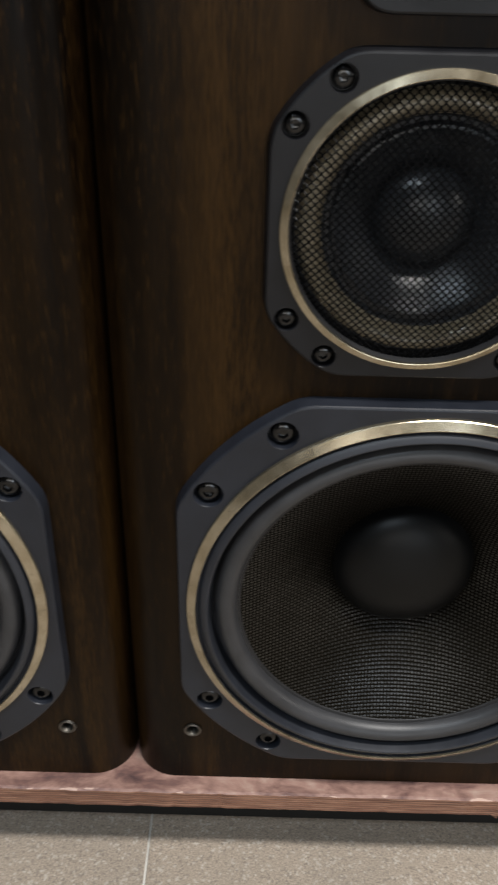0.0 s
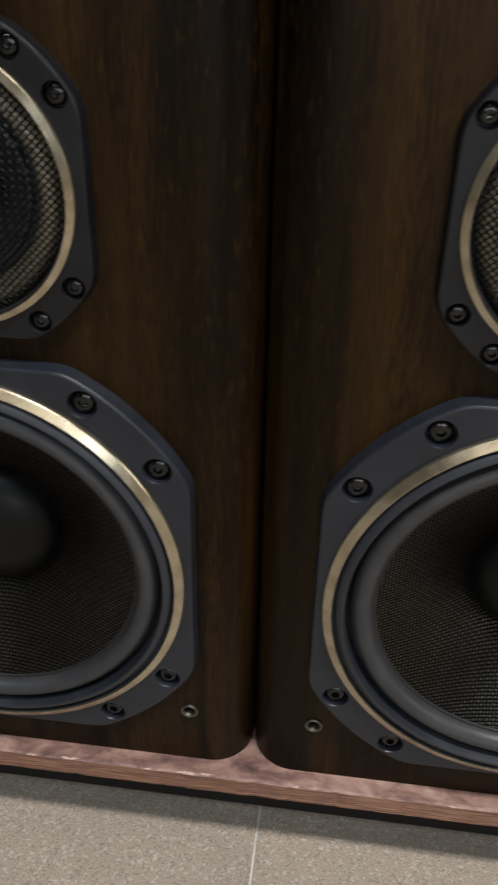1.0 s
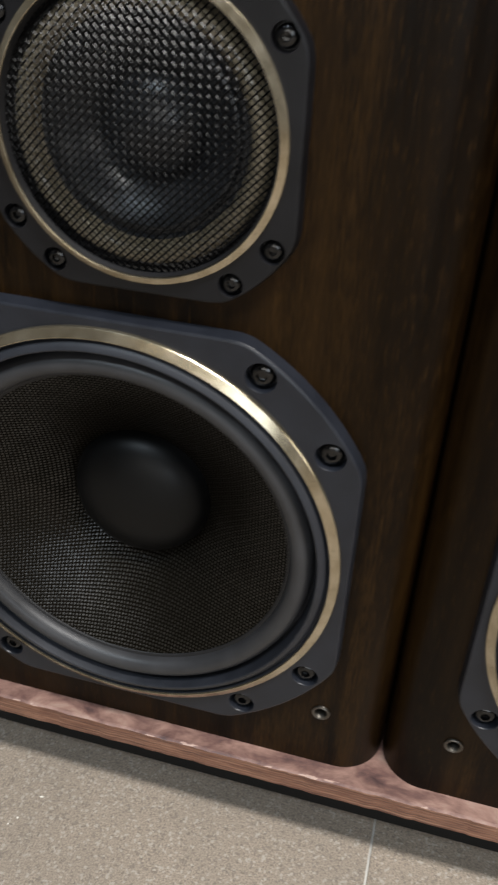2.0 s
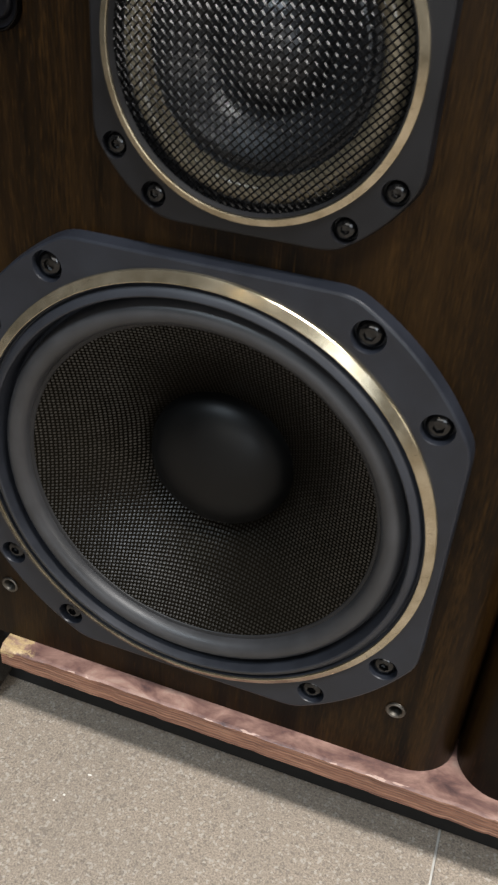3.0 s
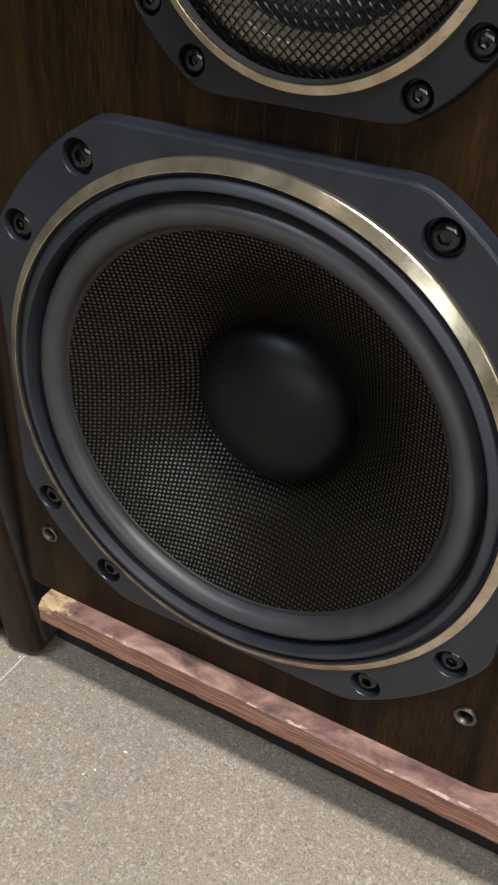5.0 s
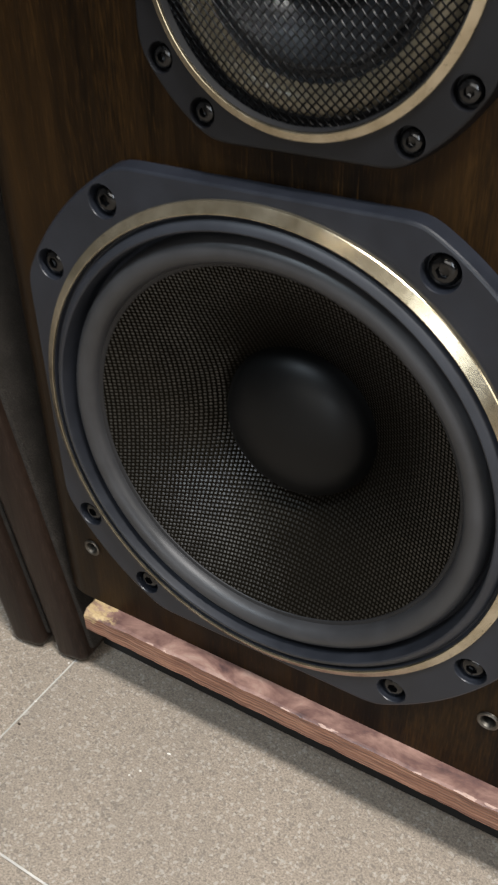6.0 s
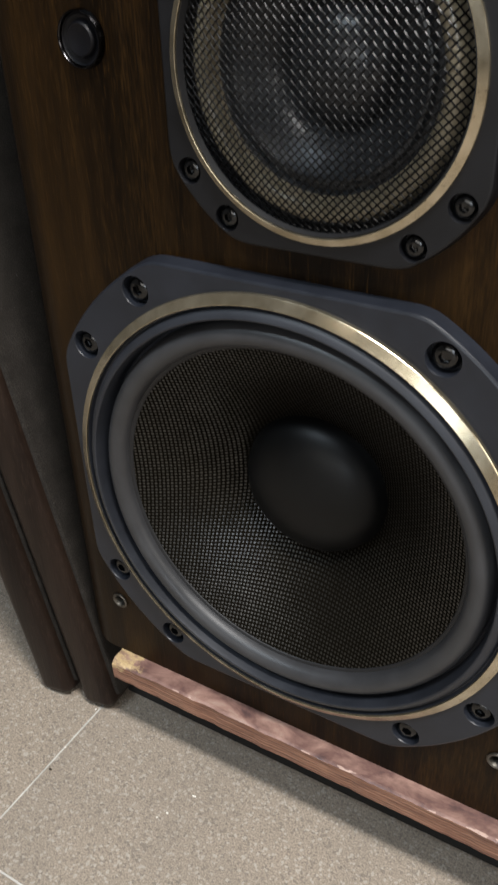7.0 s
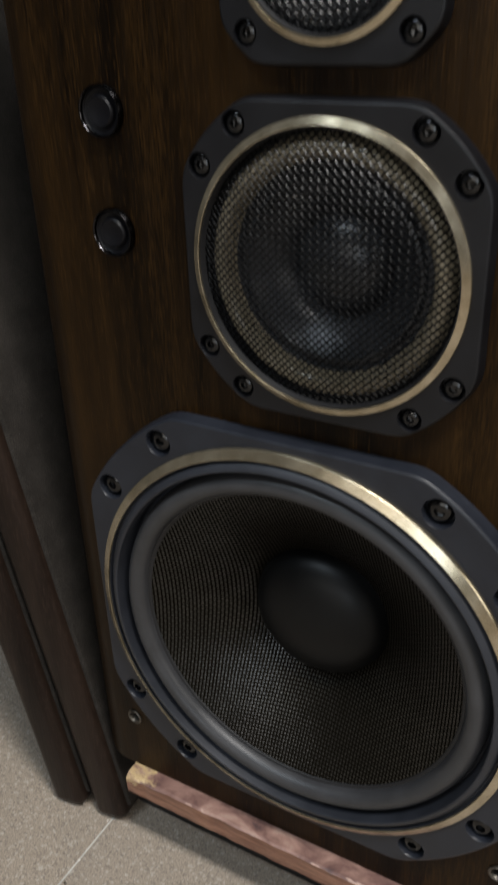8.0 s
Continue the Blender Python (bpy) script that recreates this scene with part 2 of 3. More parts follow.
def lathe_into(bm, profile, n=96, cx=0.0, cz=0.0):
    """Turns (radius, depth) points round the axis that runs into the baffle; radius 0 closes to a point."""
    last = None
    for r, y in profile:
        if r == 0:
            tip = bm.verts.new((cx, y, cz))
            for i in range(n):
                bm.faces.new((last[i], last[(i + 1) % n], tip))
            return
        now = ring_verts(bm, r, y, n, cx, cz)
        if last:
            bridge(bm, last, now)
        last = now


def lathe(name, profile, material, n=96, sharp=35):
    bm = bmesh.new()
    lathe_into(bm, profile, n)
    return finish(bm, name, material, sharp)


def fill_round_holes(bm, outline, holes):
    """Fills a flat convex outline, but for round holes (verts, x, z, radius), and welds it to them."""
    loops = [outline] + [h[0] for h in holes]
    pts, edges = [], []
    for loop in loops:
        first = len(pts)
        pts += [Vector((v.co.x, v.co.z)) for v in loop]
        edges += [(first + i, first + (i + 1) % len(loop)) for i in range(len(loop))]
    y = outline[0].co.y
    verts, _, tris, *_ = geometry.delaunay_2d_cdt(pts, edges, [], 0, 1e-7)
    made = [bm.verts.new((v.x, y, v.y)) for v in verts]
    for t in tris:
        mid = sum((verts[i] for i in t), Vector((0, 0))) / len(t)
        if all(math.hypot(mid.x - x, mid.y - z) > r * 0.9999 for _, x, z, r in holes):
            bm.faces.new([made[i] for i in t])
    bmesh.ops.delete(bm, geom=[v for v in made if not v.link_faces], context="VERTS")
    bmesh.ops.remove_doubles(bm, verts=bm.verts, dist=2e-6)


def box_into(bm, x0, x1, y0, y1, z0, z1, bevel=0.0, segments=2):
    made = bmesh.ops.create_cube(bm, size=1)["verts"]
    for v in made:
        v.co = ((x0 + x1) / 2 + v.co.x * (x1 - x0), (y0 + y1) / 2 + v.co.y * (y1 - y0), (z0 + z1) / 2 + v.co.z * (z1 - z0))
    if bevel:
        edges = list({e for v in made for e in v.link_edges})
        bmesh.ops.bevel(bm, geom=edges, offset=bevel, segments=segments, affect="EDGES", profile=0.5)


def box(name, x0, x1, y0, y1, z0, z1, material, bevel=0.0, segments=2):
    bm = bmesh.new()
    box_into(bm, x0, x1, y0, y1, z0, z1, bevel, segments)
    return finish(bm, name, material)


def clipped_circle(half, radius, inset=0.0, soft=0.004):
    """A square with its corners cut by a concentric circle, slightly rounded where they meet."""
    h, r = half - inset, radius - inset
    pts = []
    for i in range(240):
        a = 2 * math.pi * i / 240
        c, s = abs(math.cos(a)), abs(math.sin(a))
        flat = h / max(c, s)
        d = min(flat, r)
        gap = abs(flat - r)
        if gap < soft:
            d -= (soft - gap) ** 2 / (4 * soft)
        pts.append((d * math.cos(a), d * math.sin(a)))
    return pts


def frame_plate(name, half, radius, hole, bolts, bore, front, back, sunk, draft, material):
    """A cast driver frame: drafted sides, chamfered arris, round opening, counterbored screw holes."""
    bm = bmesh.new()
    face = [bm.verts.new((x, front, z)) for x, z in clipped_circle(half, radius, draft + 0.0014)]
    rim = [bm.verts.new((x, front + 0.0004, z)) for x, z in clipped_circle(half, radius, draft + 0.0005)]
    side = [bm.verts.new((x, front + 0.0013, z)) for x, z in clipped_circle(half, radius, draft)]
    foot = [bm.verts.new((x, back, z)) for x, z in clipped_circle(half, radius)]
    inner = ring_verts(bm, hole, front, 96)
    inner_back = ring_verts(bm, hole, back + 0.012, 96)
    holes = [(inner, 0, 0, hole)]
    for bx, bz in bolts:
        a = ring_verts(bm, bore, front, 28, bx, bz)
        holes.append((a, bx, bz, bore))
        b = ring_verts(bm, bore * 0.965, front + 0.0007, 28, bx, bz)
        c = ring_verts(bm, bore * 0.94, front + sunk, 28, bx, bz)
        bridge(bm, a, b), bridge(bm, b, c)
        bm.faces.new(c)
    for a, b in ((face, rim), (rim, side), (side, foot), (inner, inner_back)):
        bridge(bm, a, b)
    fill_round_holes(bm, face, holes)
    return finish(bm, name, material, 14)


def screw_mesh(name, r, high):
    """A socket-head screw: knurled rim, dished head, hexagonal recess."""
    six = lambda k: (lambda a: k / math.cos((a % (math.pi / 3)) - math.pi / 6))
    dome = [(r * math.cos(a), r * 0.42 * (1 - math.sin(a))) for a in (math.pi / 2 * i / 8 for i in range(1, 6))]
    return lathe(name, [(r, high + 0.0045), (r, r * 0.42)] + dome + [(six(r * 0.40), r * 0.06), (six(r * 0.37), 0.0030), (0, 0.0034)], SCREW, 36, 40)


def roll(r0, r1, y, high, n=12):
    """Half-roll of a surround from radius r0 in to r1."""
    m, w = (r0 + r1) / 2, (r0 - r1) / 2
    return [(m + w * math.cos(math.pi * i / n), y - high * math.sin(math.pi * i / n)) for i in range(n + 1)]


def wire_mesh(name, radius, pitch, wire, edge_y, rise):
    """Crossed wires, over and under, drawn into a shallow dome."""
    bm = bmesh.new()
    count = int(radius / pitch)
    c = math.sqrt(0.5)
    for way in (0, 1):
        for i in range(-count, count + 1):
            off = i * pitch
            reach = math.sqrt(max(radius ** 2 - off ** 2, 0))
            steps = int(reach / pitch)
            if steps < 1:
                continue
            marks = [-reach] + [j * pitch / 2 for j in range(-2 * steps, 2 * steps + 1)] + [reach]
            last = None
            for s in marks:
                u, v = (s, off) if way else (off, s)
                r2 = (u * u + v * v) / radius ** 2
                k = s / pitch
                wave = wire * 0.24 * math.cos(math.pi * k) * (1 if (i + way) % 2 else -1)
                y = edge_y - rise * (1 - r2 ** 2.2) + wave
                x, z = (u - v) * c, (u + v) * c
                ax, az = (-c, c) if way else (c, c)
                h = wire / 2
                now = [bm.verts.new(p) for p in ((x + ax * h, y, z + az * h), (x, y - h, z), (x - ax * h, y, z - az * h), (x, y + h, z))]
                if last:
                    for q in range(4):
                        bm.faces.new((last[q], last[(q + 1) % 4], now[(q + 1) % 4], now[q]))
                last = now
    return finish(bm, name, WIRE, 80)


# ---- the pair of loudspeakers ----
BAFFLE_Y, BASE_Z, TOP_Z = 0.009, 0.0955, 0.815
HALF_W, DEPTH, ROUND = 0.1945, 0.37, 0.032
WOOFER_Z, MID_Z, TWEETER_Z, OFFSET = 0.2873, 0.5434, 0.6957, 0.0217
SOCKET_X, SOCKET_Z = 0.148, 0.1515
KNOB_X, KNOB_Z = 0.1150, (0.5505, 0.6165)


def eight(a, b):
    return [(sx * x, sz * z) for x, z in ((a, b), (b, a)) for sx in (1, -1) for sz in (1, -1)]


WOOFER_BOLTS = eight(0.0912, 0.1345)
MID_BOLTS = eight(0.0497, 0.0709)
TWEETER_BOLTS = [(sx * 0.041, sz * 0.041) for sx in (1, -1) for sz in (1, -1)]


def cabinet_mesh(side):
    """Rounded box with openings for the drivers; side: -1 or 1, to which the small drivers are set off."""
    bm = bmesh.new()
    z0, z1 = BASE_Z, TOP_Z
    flat = HALF_W - ROUND
    path = [(flat + ROUND * math.sin(a), BAFFLE_Y + ROUND * (1 - math.cos(a))) for a in (math.pi / 2 * i / 10 for i in range(11))]
    path += [(HALF_W, BAFFLE_Y + DEPTH), (-HALF_W, BAFFLE_Y + DEPTH)] + [(-x, y) for x, y in reversed(path)]
    rows = [[bm.verts.new((x, y, z)) for x, y in path] for z in (z0, z1)]
    low, high = rows
    n = len(path)
    for i in range(n - 1):
        bm.faces.new((low[i], low[i + 1], high[i + 1], high[i]))
    bm.faces.new(low), bm.faces.new(high)
    corners = [low[-1], low[0], high[0], high[-1]]
    holes = [(0, WOOFER_Z, 0.150, 0.03, 72), (side * OFFSET, MID_Z, 0.078, 0.03, 60), (side * OFFSET, TWEETER_Z, 0.051, 0.03, 48)]
    holes += [(sx * SOCKET_X, SOCKET_Z, 0.0052, 0.012, 16) for sx in (1, -1)]
    cut = []
    for hx, hz, r, deep, count in holes:
        a, b = ring_verts(bm, r, BAFFLE_Y, count, hx, hz), ring_verts(bm, r, BAFFLE_Y + deep, count, hx, hz)
        cut.append((a, hx, hz, r))
        bridge(bm, a, b)
        if r < 0.01:
            bm.faces.new(b)
    fill_round_holes(bm, corners, cut)
    return finish(bm, "cabinet", WOOD, 30)


WOOFER_FRAME = frame_plate("woofer_frame", 0.1556, 0.1752, 0.1493, WOOFER_BOLTS, 0.0094, -0.0012, BAFFLE_Y, 0.0076, 0.0010, PLATE)
MID_FRAME = frame_plate("midrange_frame", 0.0839, 0.0952, 0.0765, MID_BOLTS, 0.0068, 0.0008, BAFFLE_Y, 0.0062, 0.0010, SMALLPLATE)
TWEETER_FRAME = frame_plate("tweeter_frame", 0.0558, 0.0665, 0.0468, TWEETER_BOLTS, 0.0062, 0.0008, BAFFLE_Y, 0.0062, 0.0008, SMALLPLATE)
WOOFER_RING = lathe("trim_ring", [(0.1493, 0.004), (0.1493, -0.0036), (0.1489, -0.0041), (0.1438, -0.0067), (0.1434, -0.0066), (0.1432, -0.0020)], BRASS, 180, 10)
WOOFER_GASKET = lathe("gasket", [(0.1433, 0.004), (0.1432, -0.0052), (0.1428, -0.0054), (0.1424, -0.0024), (0.1417, -0.0022), (0.1411, -0.0040), (0.1398, -0.0056), (0.1376, -0.0070), (0.1362, -0.0074), (0.1354, -0.0070),
                                 (0.1349, -0.0050), (0.1342, 0.0020), (0.1336, 0.0075), (0.1322, 0.0085), (0.130, 0.009)], GASKET, 160)
WOOFER_SURROUND = lathe("surround", [(0.1318, 0.0090)] + roll(0.1312, 0.1160, 0.0046, 0.0092, 18) + [(0.1150, 0.0052)], RUBBER, 144)
WOOFER_GLUE = lathe("glue_ring", [(0.1166, 0.0040), (0.1160, 0.0037), (0.1142, 0.0044), (0.1138, 0.0050)], DARK, 144)
WOOFER_CONE = lathe("cone", [(0.1172, 0.0036), (0.1150, 0.0046), (0.100, 0.0130), (0.085, 0.0216), (0.068, 0.0338), (0.0475, 0.050), (0.044, 0.053)], CONE, 144)
WOOFER_CAP = lathe("dust_cap", [(0.0500, 0.0485), (0.0488, 0.0462)] + [(0.0485 * math.cos(a), 0.0462 - 0.021 * math.sin(a)) for a in (math.pi / 2 * i / 14 for i in range(1, 14))] + [(0, 0.0252)], CAP, 72)
MID_RING = lathe("trim_ring", [(0.0765, 0.004), (0.0765, -0.0008), (0.0762, -0.0012), (0.0726, -0.0031), (0.0723, -0.0030), (0.0721, 0.003)], BRASS, 144, 10)
MID_BAND = lathe("inner_band", [(0.0723, 0.004), (0.0721, -0.0020), (0.0716, -0.0022), (0.0709, 0.0005), (0.0702, 0.0065), (0.0692, 0.0082), (0.0655, 0.0095)], DARK, 96)
MID_SURROUND = lathe("surround", [(0.0682, 0.0086)] + roll(0.0675, 0.0562, 0.0078, 0.0066) + [(0.0552, 0.0094)], SKIRT, 96)
MID_CONE = lathe("cone", [(0.0558, 0.0092), (0.0534, 0.0132), (0.0512, 0.0132), (0.0498, 0.0098), (0.0484, 0.0094), (0.0470, 0.0114), (0.040, 0.0170), (0.034, 0.0225), (0.0290, 0.0290), (0.0272, 0.0310)]
                 + [(0.0268 * math.cos(a), 0.0310 - 0.0165 * math.sin(a)) for a in (math.pi / 2 * i / 10 for i in range(1, 10))] + [(0, 0.0145)], MIDCONE, 96)
MID_MESH = wire_mesh("wire_mesh", 0.0711, 0.0030, 0.00084, 0.0022, 0.0060)
TWEETER_RING = lathe("trim_ring", [(0.0468, 0.004), (0.0468, -0.0008), (0.0465, -0.0012), (0.0436, -0.0029), (0.0433, -0.0028), (0.0431, 0.003)], BRASS, 120, 10)
TWEETER_BAND = lathe("inner_band", [(0.0433, 0.004), (0.0431, -0.002), (0.0425, -0.0022), (0.0412, 0.0018), (0.039, 0.006), (0.030, 0.008), (0.022, 0.011)], DARK, 72)
TWEETER_DOME = lathe("dome", [(0.023, 0.0115)] + [(0.0225 * math.cos(a), 0.011 - 0.011 * math.sin(a)) for a in (math.pi / 2 * i / 10 for i in range(1, 10))] + [(0, 0.0)], SKIRT, 60)
TWEETER_MESH = wire_mesh("wire_mesh", 0.0420, 0.0030, 0.00080, 0.0012, 0.004)
BIG_SCREW = screw_mesh("screw", 0.0074, 0.004)
SMALL_SCREW = screw_mesh("screw", 0.0053, 0.004)
SOCKET = lathe("grille_socket", [(0.0068, 0.0), (0.0066, -0.0012), (0.0058, -0.0017), (0.0047, -0.0012), (0.0038, 0.001), (0.0036, 0.010), (0, 0.0105)], NICKEL, 28)
BEZEL = lathe("bezel", [(0.0142, 0.0), (0.0141, -0.0030), (0.0136, -0.0040), (0.0131, -0.0040), (0.0125, -0.0032), (0.0121, -0.001)], CHROME, 56)
DISH = lathe("dial", [(0.0125, -0.0024), (0.0116, -0.0012), (0.0092, -0.0006), (0.0084, -0.0026), (0.0076, -0.0034), (0.0046, -0.0028), (0, -0.0022)], DIAL, 48)


def loudspeaker(cx, side):
    s = thing("loudspeaker", (cx, 0, 0), "large dark walnut three-way loudspeaker without grille on a plywood board", "loudspeaker", "pair of loudspeakers")
    part("cabinet", cabinet_mesh(side), s, label="dark walnut veneer cabinet with rounded front edges")
    w = part("woofer_frame", WOOFER_FRAME, s, (0, 0, WOOFER_Z), "charcoal cast frame with cut corners")
    part("trim_ring", WOOFER_RING, w, label="worn brass ring")
    part("gasket", WOOFER_GASKET, w, label="black rubber gasket")
    part("surround", WOOFER_SURROUND, w, label="dark grey rubber half-roll")
    part("glue_ring", WOOFER_GLUE, w, label="black glue line round the cone")
    part("cone", WOOFER_CONE, w, label="black woven cone")
    part("dust_cap", WOOFER_CAP, w, label="matt black dome")
    for i, (x, z) in enumerate(WOOFER_BOLTS):
        part("screw", BIG_SCREW, w, (x, 0.0004, z)).rotation_euler[1] = 0.7 * i
    m = part("midrange_frame", MID_FRAME, s, (side * OFFSET, 0, MID_Z), "black cast frame with cut corners")
    part("trim_ring", MID_RING, m, label="worn brass ring")
    part("inner_band", MID_BAND, m, label="black band")
    part("surround", MID_SURROUND, m, label="tan coated cloth roll")
    part("cone", MID_CONE, m, label="blue-black cone with a domed middle")
    part("wire_mesh", MID_MESH, m, label="black crossed wire guard")
    for i, (x, z) in enumerate(MID_BOLTS):
        part("screw", SMALL_SCREW, m, (x, 0.0016, z)).rotation_euler[1] = 0.5 * i
    t = part("tweeter_frame", TWEETER_FRAME, s, (side * OFFSET, 0, TWEETER_Z), "black cast frame with cut corners")
    part("trim_ring", TWEETER_RING, t, label="worn brass ring")
    part("inner_band", TWEETER_BAND, t, label="black band")
    part("dome", TWEETER_DOME, t, label="pale dome")
    part("wire_mesh", TWEETER_MESH, t, label="black crossed wire guard")
    for x, z in TWEETER_BOLTS:
        part("screw", SMALL_SCREW, t, (x, 0.0016, z))
    for sx in (1, -1):
        part("grille_socket", SOCKET, s, (sx * SOCKET_X, BAFFLE_Y, SOCKET_Z), "small nickel eyelet")
    for z in KNOB_Z:
        k = part("level_control", BEZEL, s, (-side * KNOB_X, BAFFLE_Y, z), "round level control with a dark chrome rim")
        part("dial", DISH, k, label="glossy black dial")
    return s


loudspeaker(-0.196, 1)
loudspeaker(0.1945, -1)


# ---- the board under them, and its feet ----
def board_mesh():
    bm = bmesh.new()
    x0, x1, z0, z1 = -0.350, 0.372, 0.0765, 0.0955
    n = 240
    rows = []
    for i in range(n + 1):
        x = x0 + (x1 - x0) * i / n
        j = 0.0006 * noise.noise((x * 60, 0, 0)) + 0.0008 * max(0, noise.noise((x * 140, 5, 0)))
        c = 0.0013 + 0.0008 * max(0, noise.noise((x * 90, 9, 0)))
        if i < 14:
            c += 0.0020 * (14 - i) / 14 + 0.0008 * random.random()
        f = -0.0055 + j
        rows.append([bm.verts.new(p) for p in ((x, f, z0), (x, f - 0.0004, z1 - c), (x, f + c, z1), (x, 0.36, z1), (x, 0.36, z0))])
    for a, b in zip(rows, rows[1:]):
        for q in range(5):
            bm.faces.new((a[q], a[(q + 1) % 5], b[(q + 1) % 5], b[q]))
    bm.faces.new(rows[0]), bm.faces.new(rows[-1])
    return finish(bm, "board", PLY, 25)


board = new("plywood_board", board_mesh())
tagged(board, "worn red-brown plywood board with chipped edges, raised off the floor", "board")
for sx, sy, ln, wd in ((-0.3245, 0.001, 0.011, 0.0035), (-0.3130, -0.0005, 0.014, 0.003), (0.2855, -0.003, 0.010, 0.006)):
    bm = bmesh.new()
    tip = [bm.verts.new(p) for p in ((sx - ln / 2, sy, 0.0768), (sx + ln / 2, sy, 0.0768), (sx + ln * 0.1, sy - 0.0015, 0.0768 - wd),
                                     (sx - ln * 0.3, sy + 0.0008, 0.0768 - wd * 0.8), (sx, sy + 0.004, 0.0768))]
    for f in ((0, 1, 2, 3), (0, 3, 4), (3, 2, 4), (2, 1, 4), (0, 4, 1)):
        bm.faces.new([tip[i] for i in f])
    part("splinter", finish(bm, "splinter", PLY), board)

plinth = new("plinth", box("plinth", -0.3800, 0.365, 0.038, 0.34, 0.0, 0.0765, FOOT, 0.0015))
tagged(plinth, "black painted plinth set back under the plywood board", "plinth")


# ---- two grilles that lean beside the pair ----
def grille(x, y, lean, turn, high, deep, thick, label):
    g = new("speaker_grille")
    g.matrix_basis = pose(x, y, thick * math.sin(radians(-lean)), 0, lean, turn)
    tagged(g, label, "speaker grille", "removed speaker grilles")
    part("grille_frame", box("grille_frame", -thick, -0.004, 0, deep, 0, high, EDGEWOOD, 0.009, 4), g, label="dark wooden frame with rounded edges")
    part("cloth", box("cloth", -0.012, 0.0, 0.010, deep - 0.010, 0.010, high - 0.010, CLOTH, 0.004, 2), g, label="dark grey stretched cloth")
    return g


grille(-0.3680, 0.008, -10.0, 4, 0.70, 0.36, 0.037, "removed speaker grille, dark cloth on a wooden frame, leaning on edge")
grille(-0.4110, 0.002, -10.0, 4, 0.70, 0.36, 0.039, "second removed speaker grille, leaning on edge behind the first")

# Box added to fill the dark strip left of the grilles and back them up.
dark_box = new("side_cabinet", box("side_cabinet", -0.965, -0.575, 0.135, 0.52, 0.0, 0.72, WOOD, 0.006))
tagged(dark_box, "dark wooden box added to fill the dark strip beside the grilles", "cabinet")


# ---- room ----
def wall(name, x0, x1, y0, y1, z0, z1, label, material=PLASTER):
    return tagged(new(name, box(name, x0, x1, y0, y1, z0, z1, material)), label, "wall", kind="structure")


wall("wall_north", ROOM_W - 0.1, ROOM_E + 0.1, ROOM_N, ROOM_N + 0.1, 0, ROOM_H, "plain grey plaster wall behind the loudspeakers")
piers = [ROOM_W - 0.1] + [x for w in WINDOWS for x in w[:2]] + [ROOM_E + 0.1]
for n in range(0, len(piers), 2):
    wall("wall_south", piers[n], piers[n + 1], ROOM_S - 0.1, ROOM_S, 0, ROOM_H, "plain grey plaster wall beside the windows")
for wx0, wx1, sill, head, watts, colour in WINDOWS:
    wall("wall_south", wx0, wx1, ROOM_S - 0.1, ROOM_S, 0, sill, "plain grey plaster wall below a window")
    wall("wall_south", wx0, wx1, ROOM_S - 0.1, ROOM_S, head, ROOM_H, "plain grey plaster wall above a window")
wall("wall_west", ROOM_W - 0.1, ROOM_W, ROOM_S, ROOM_N, 0, ROOM_H, "plain grey plaster wall")
# East wall in four pieces round the added fill opening.
for y0, y1, z0, z1, where in ((ROOM_S, EAST_FILL[0], 0, ROOM_H, "beside"), (EAST_FILL[1], ROOM_N, 0, ROOM_H, "beside"),
                              (EAST_FILL[0], EAST_FILL[1], 0, EAST_FILL[2], "below"), (EAST_FILL[0], EAST_FILL[1], EAST_FILL[3], ROOM_H, "above")):
    wall("wall_east", ROOM_E, ROOM_E + 0.1, y0, y1, z0, z1, "plain grey plaster wall " + where + " an opening")
tagged(new("ceiling", box("ceiling", ROOM_W - 0.1, ROOM_E + 0.1, ROOM_S - 0.1, ROOM_N + 0.1, ROOM_H, ROOM_H + 0.1, PLASTER)), "plain grey ceiling", "ceiling", kind="structure")
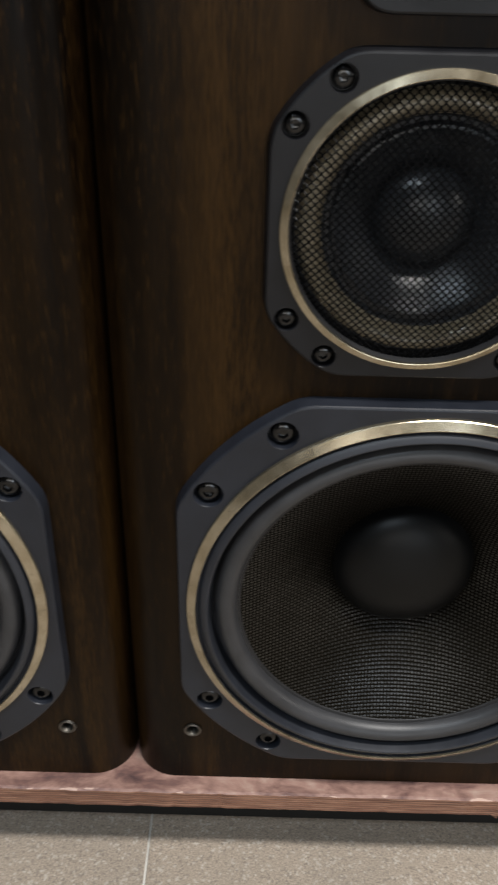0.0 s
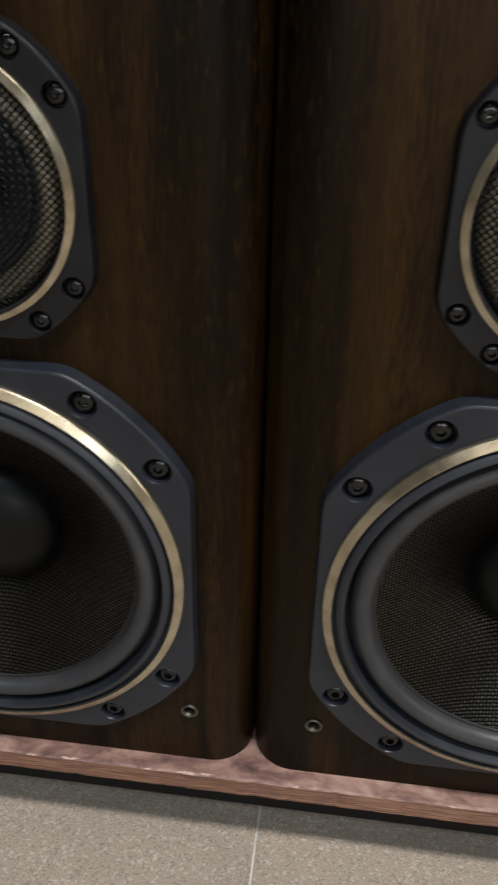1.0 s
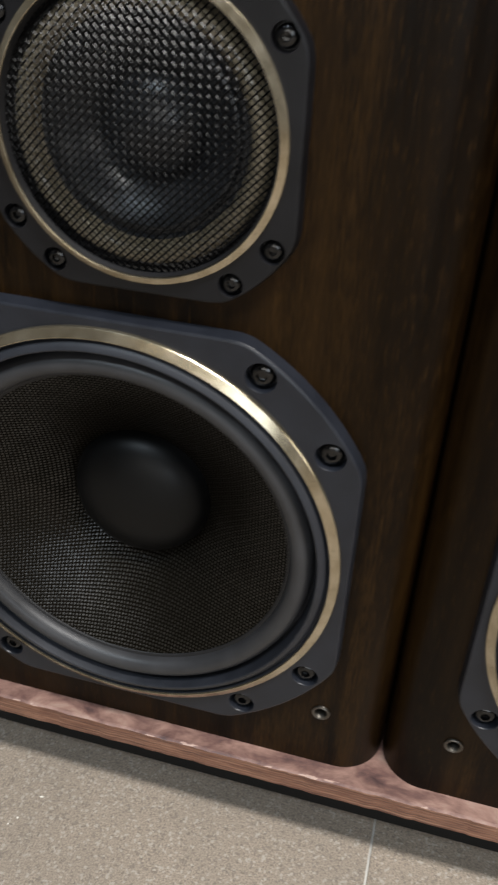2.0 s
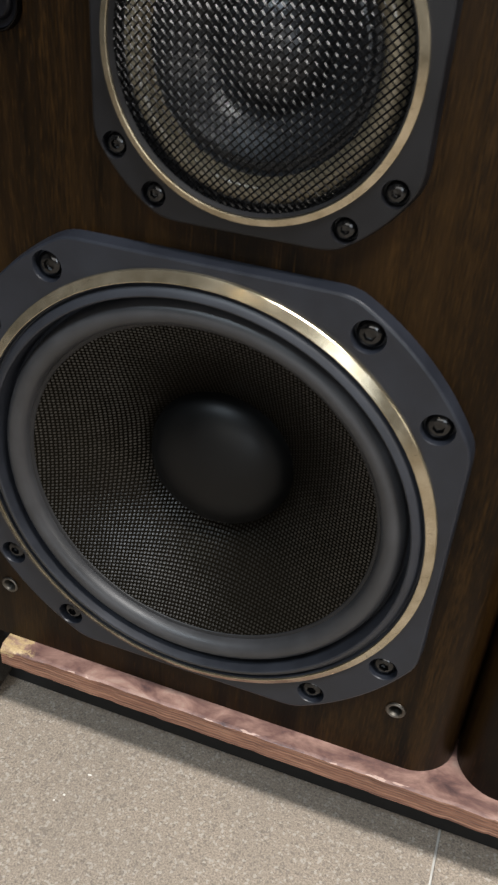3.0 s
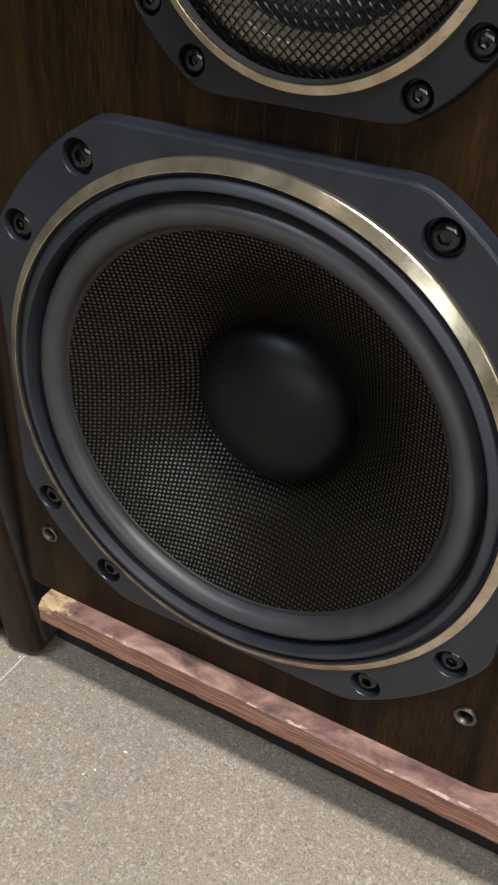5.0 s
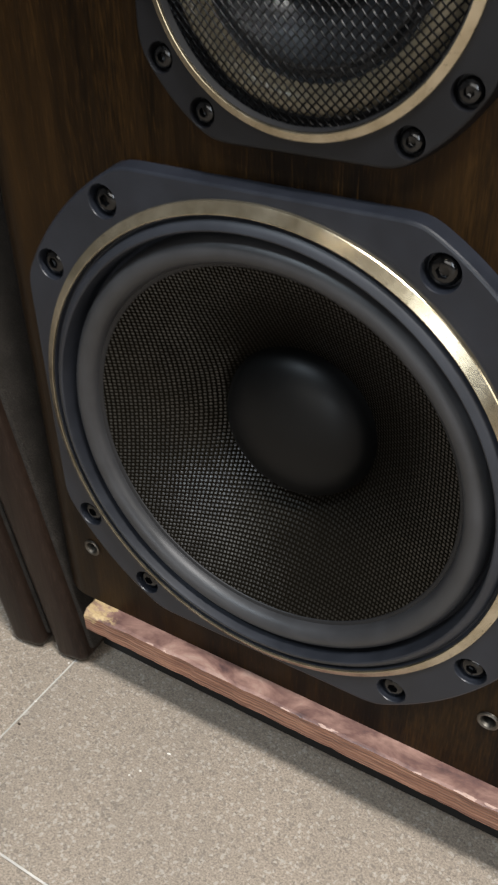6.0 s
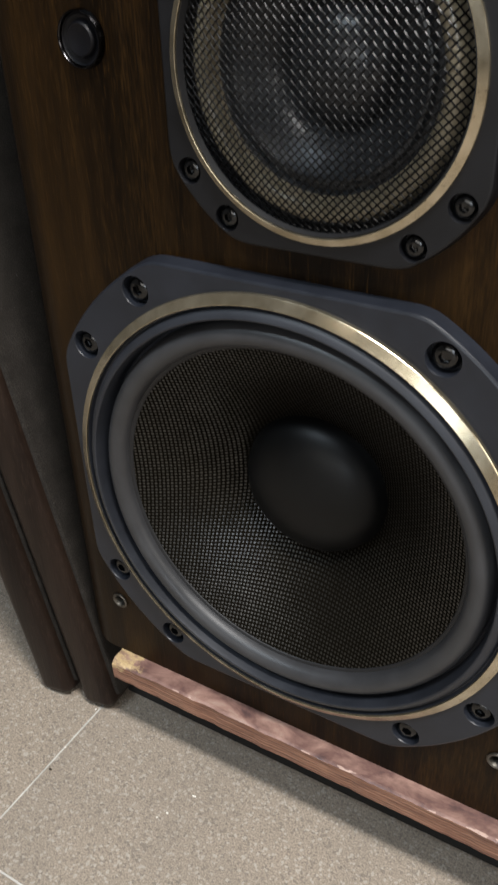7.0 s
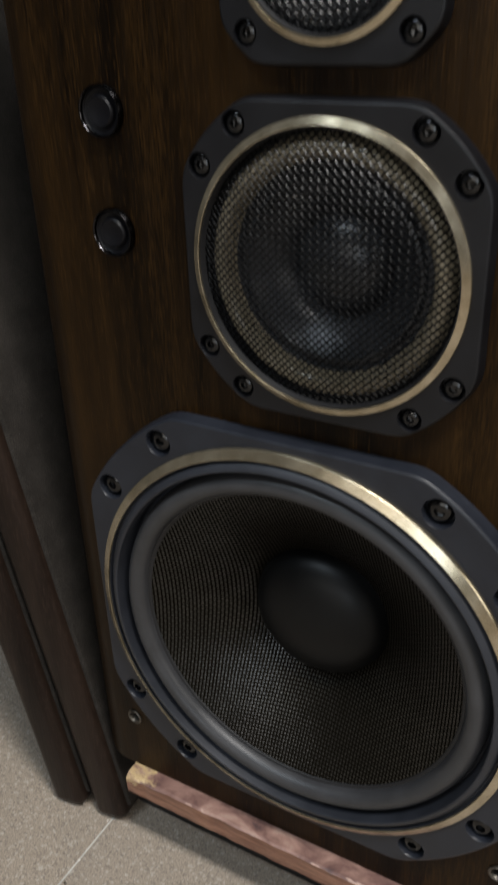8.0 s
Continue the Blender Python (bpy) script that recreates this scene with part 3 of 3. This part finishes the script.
for lx, ly, lw, ld, watts, colour in LAMPS:
    f = new("ceiling_light", box("ceiling_light", lx - lw / 2 - 0.02, lx + lw / 2 + 0.02, ly - ld / 2 - 0.02, ly + ld / 2 + 0.02, ROOM_H - 0.07, ROOM_H, WHITE, 0.004))
    tagged(f, "white enamelled tube light fixed to the ceiling", "ceiling light", "ceiling lights")

floor = tagged(new("floor", box("floor", ROOM_W - 0.1, ROOM_E + 0.1, ROOM_S - 0.1, ROOM_N + 0.1, -0.06, -0.0012, GROUT)), "grey speckled stone tile floor with pale joints", "floor", kind="structure")

# crumbs on the floor
for i, (cx, cy, r) in enumerate(((-0.276, -0.046, 0.0010), (-0.266, -0.023, 0.0009), (-0.281, -0.053, 0.0008))):
    bm = bmesh.new()
    bmesh.ops.create_icosphere(bm, subdivisions=1, radius=r)
    for v in bm.verts:
        v.co = (v.co.x * (2.4 if i == 1 else 1.2), v.co.y, v.co.z * 0.6)
    c = new("crumb", finish(bm, "crumb", CRUMB))
    c.matrix_basis = pose(cx, cy, r * 0.5, 0, 0, 40 * i - 30)
    tagged(c, "tiny pale crumb lying on the tile floor", "crumb", "crumbs on the floor")
for i, (cx, cy, r, stuff) in enumerate(((-0.3845, -0.0615, 0.0013, GRIT), (-0.3885, -0.0385, 0.0010, CRUMB), (-0.3915, 0.006, 0.0009, CRUMB))):
    bm = bmesh.new()
    bmesh.ops.create_icosphere(bm, subdivisions=1, radius=r)
    for v in bm.verts:
        v.co = (v.co.x * 1.4, v.co.y * 0.9, v.co.z * 0.6)
    c = new("grit", finish(bm, "grit", stuff))
    c.matrix_basis = pose(cx, cy, r * 0.5, 0, 0, 50 * i)
    tagged(c, "dark speck of grit on the floor joint" if stuff is GRIT else "pale speck of grit beside the leaning grilles", "grit", "grit on the floor")

# floor tiles
TILE_MESH = box("tile", 0.0009, 0.3951, 0.0009, 0.3951, -0.01, 0.0, TILE, 0.0006, 1)
for i in range(-7, 10):
    for j in range(-14, 2):
        part("tile", TILE_MESH, floor, (0.0065 + 0.396 * i, -0.147 + 0.396 * j, 0))
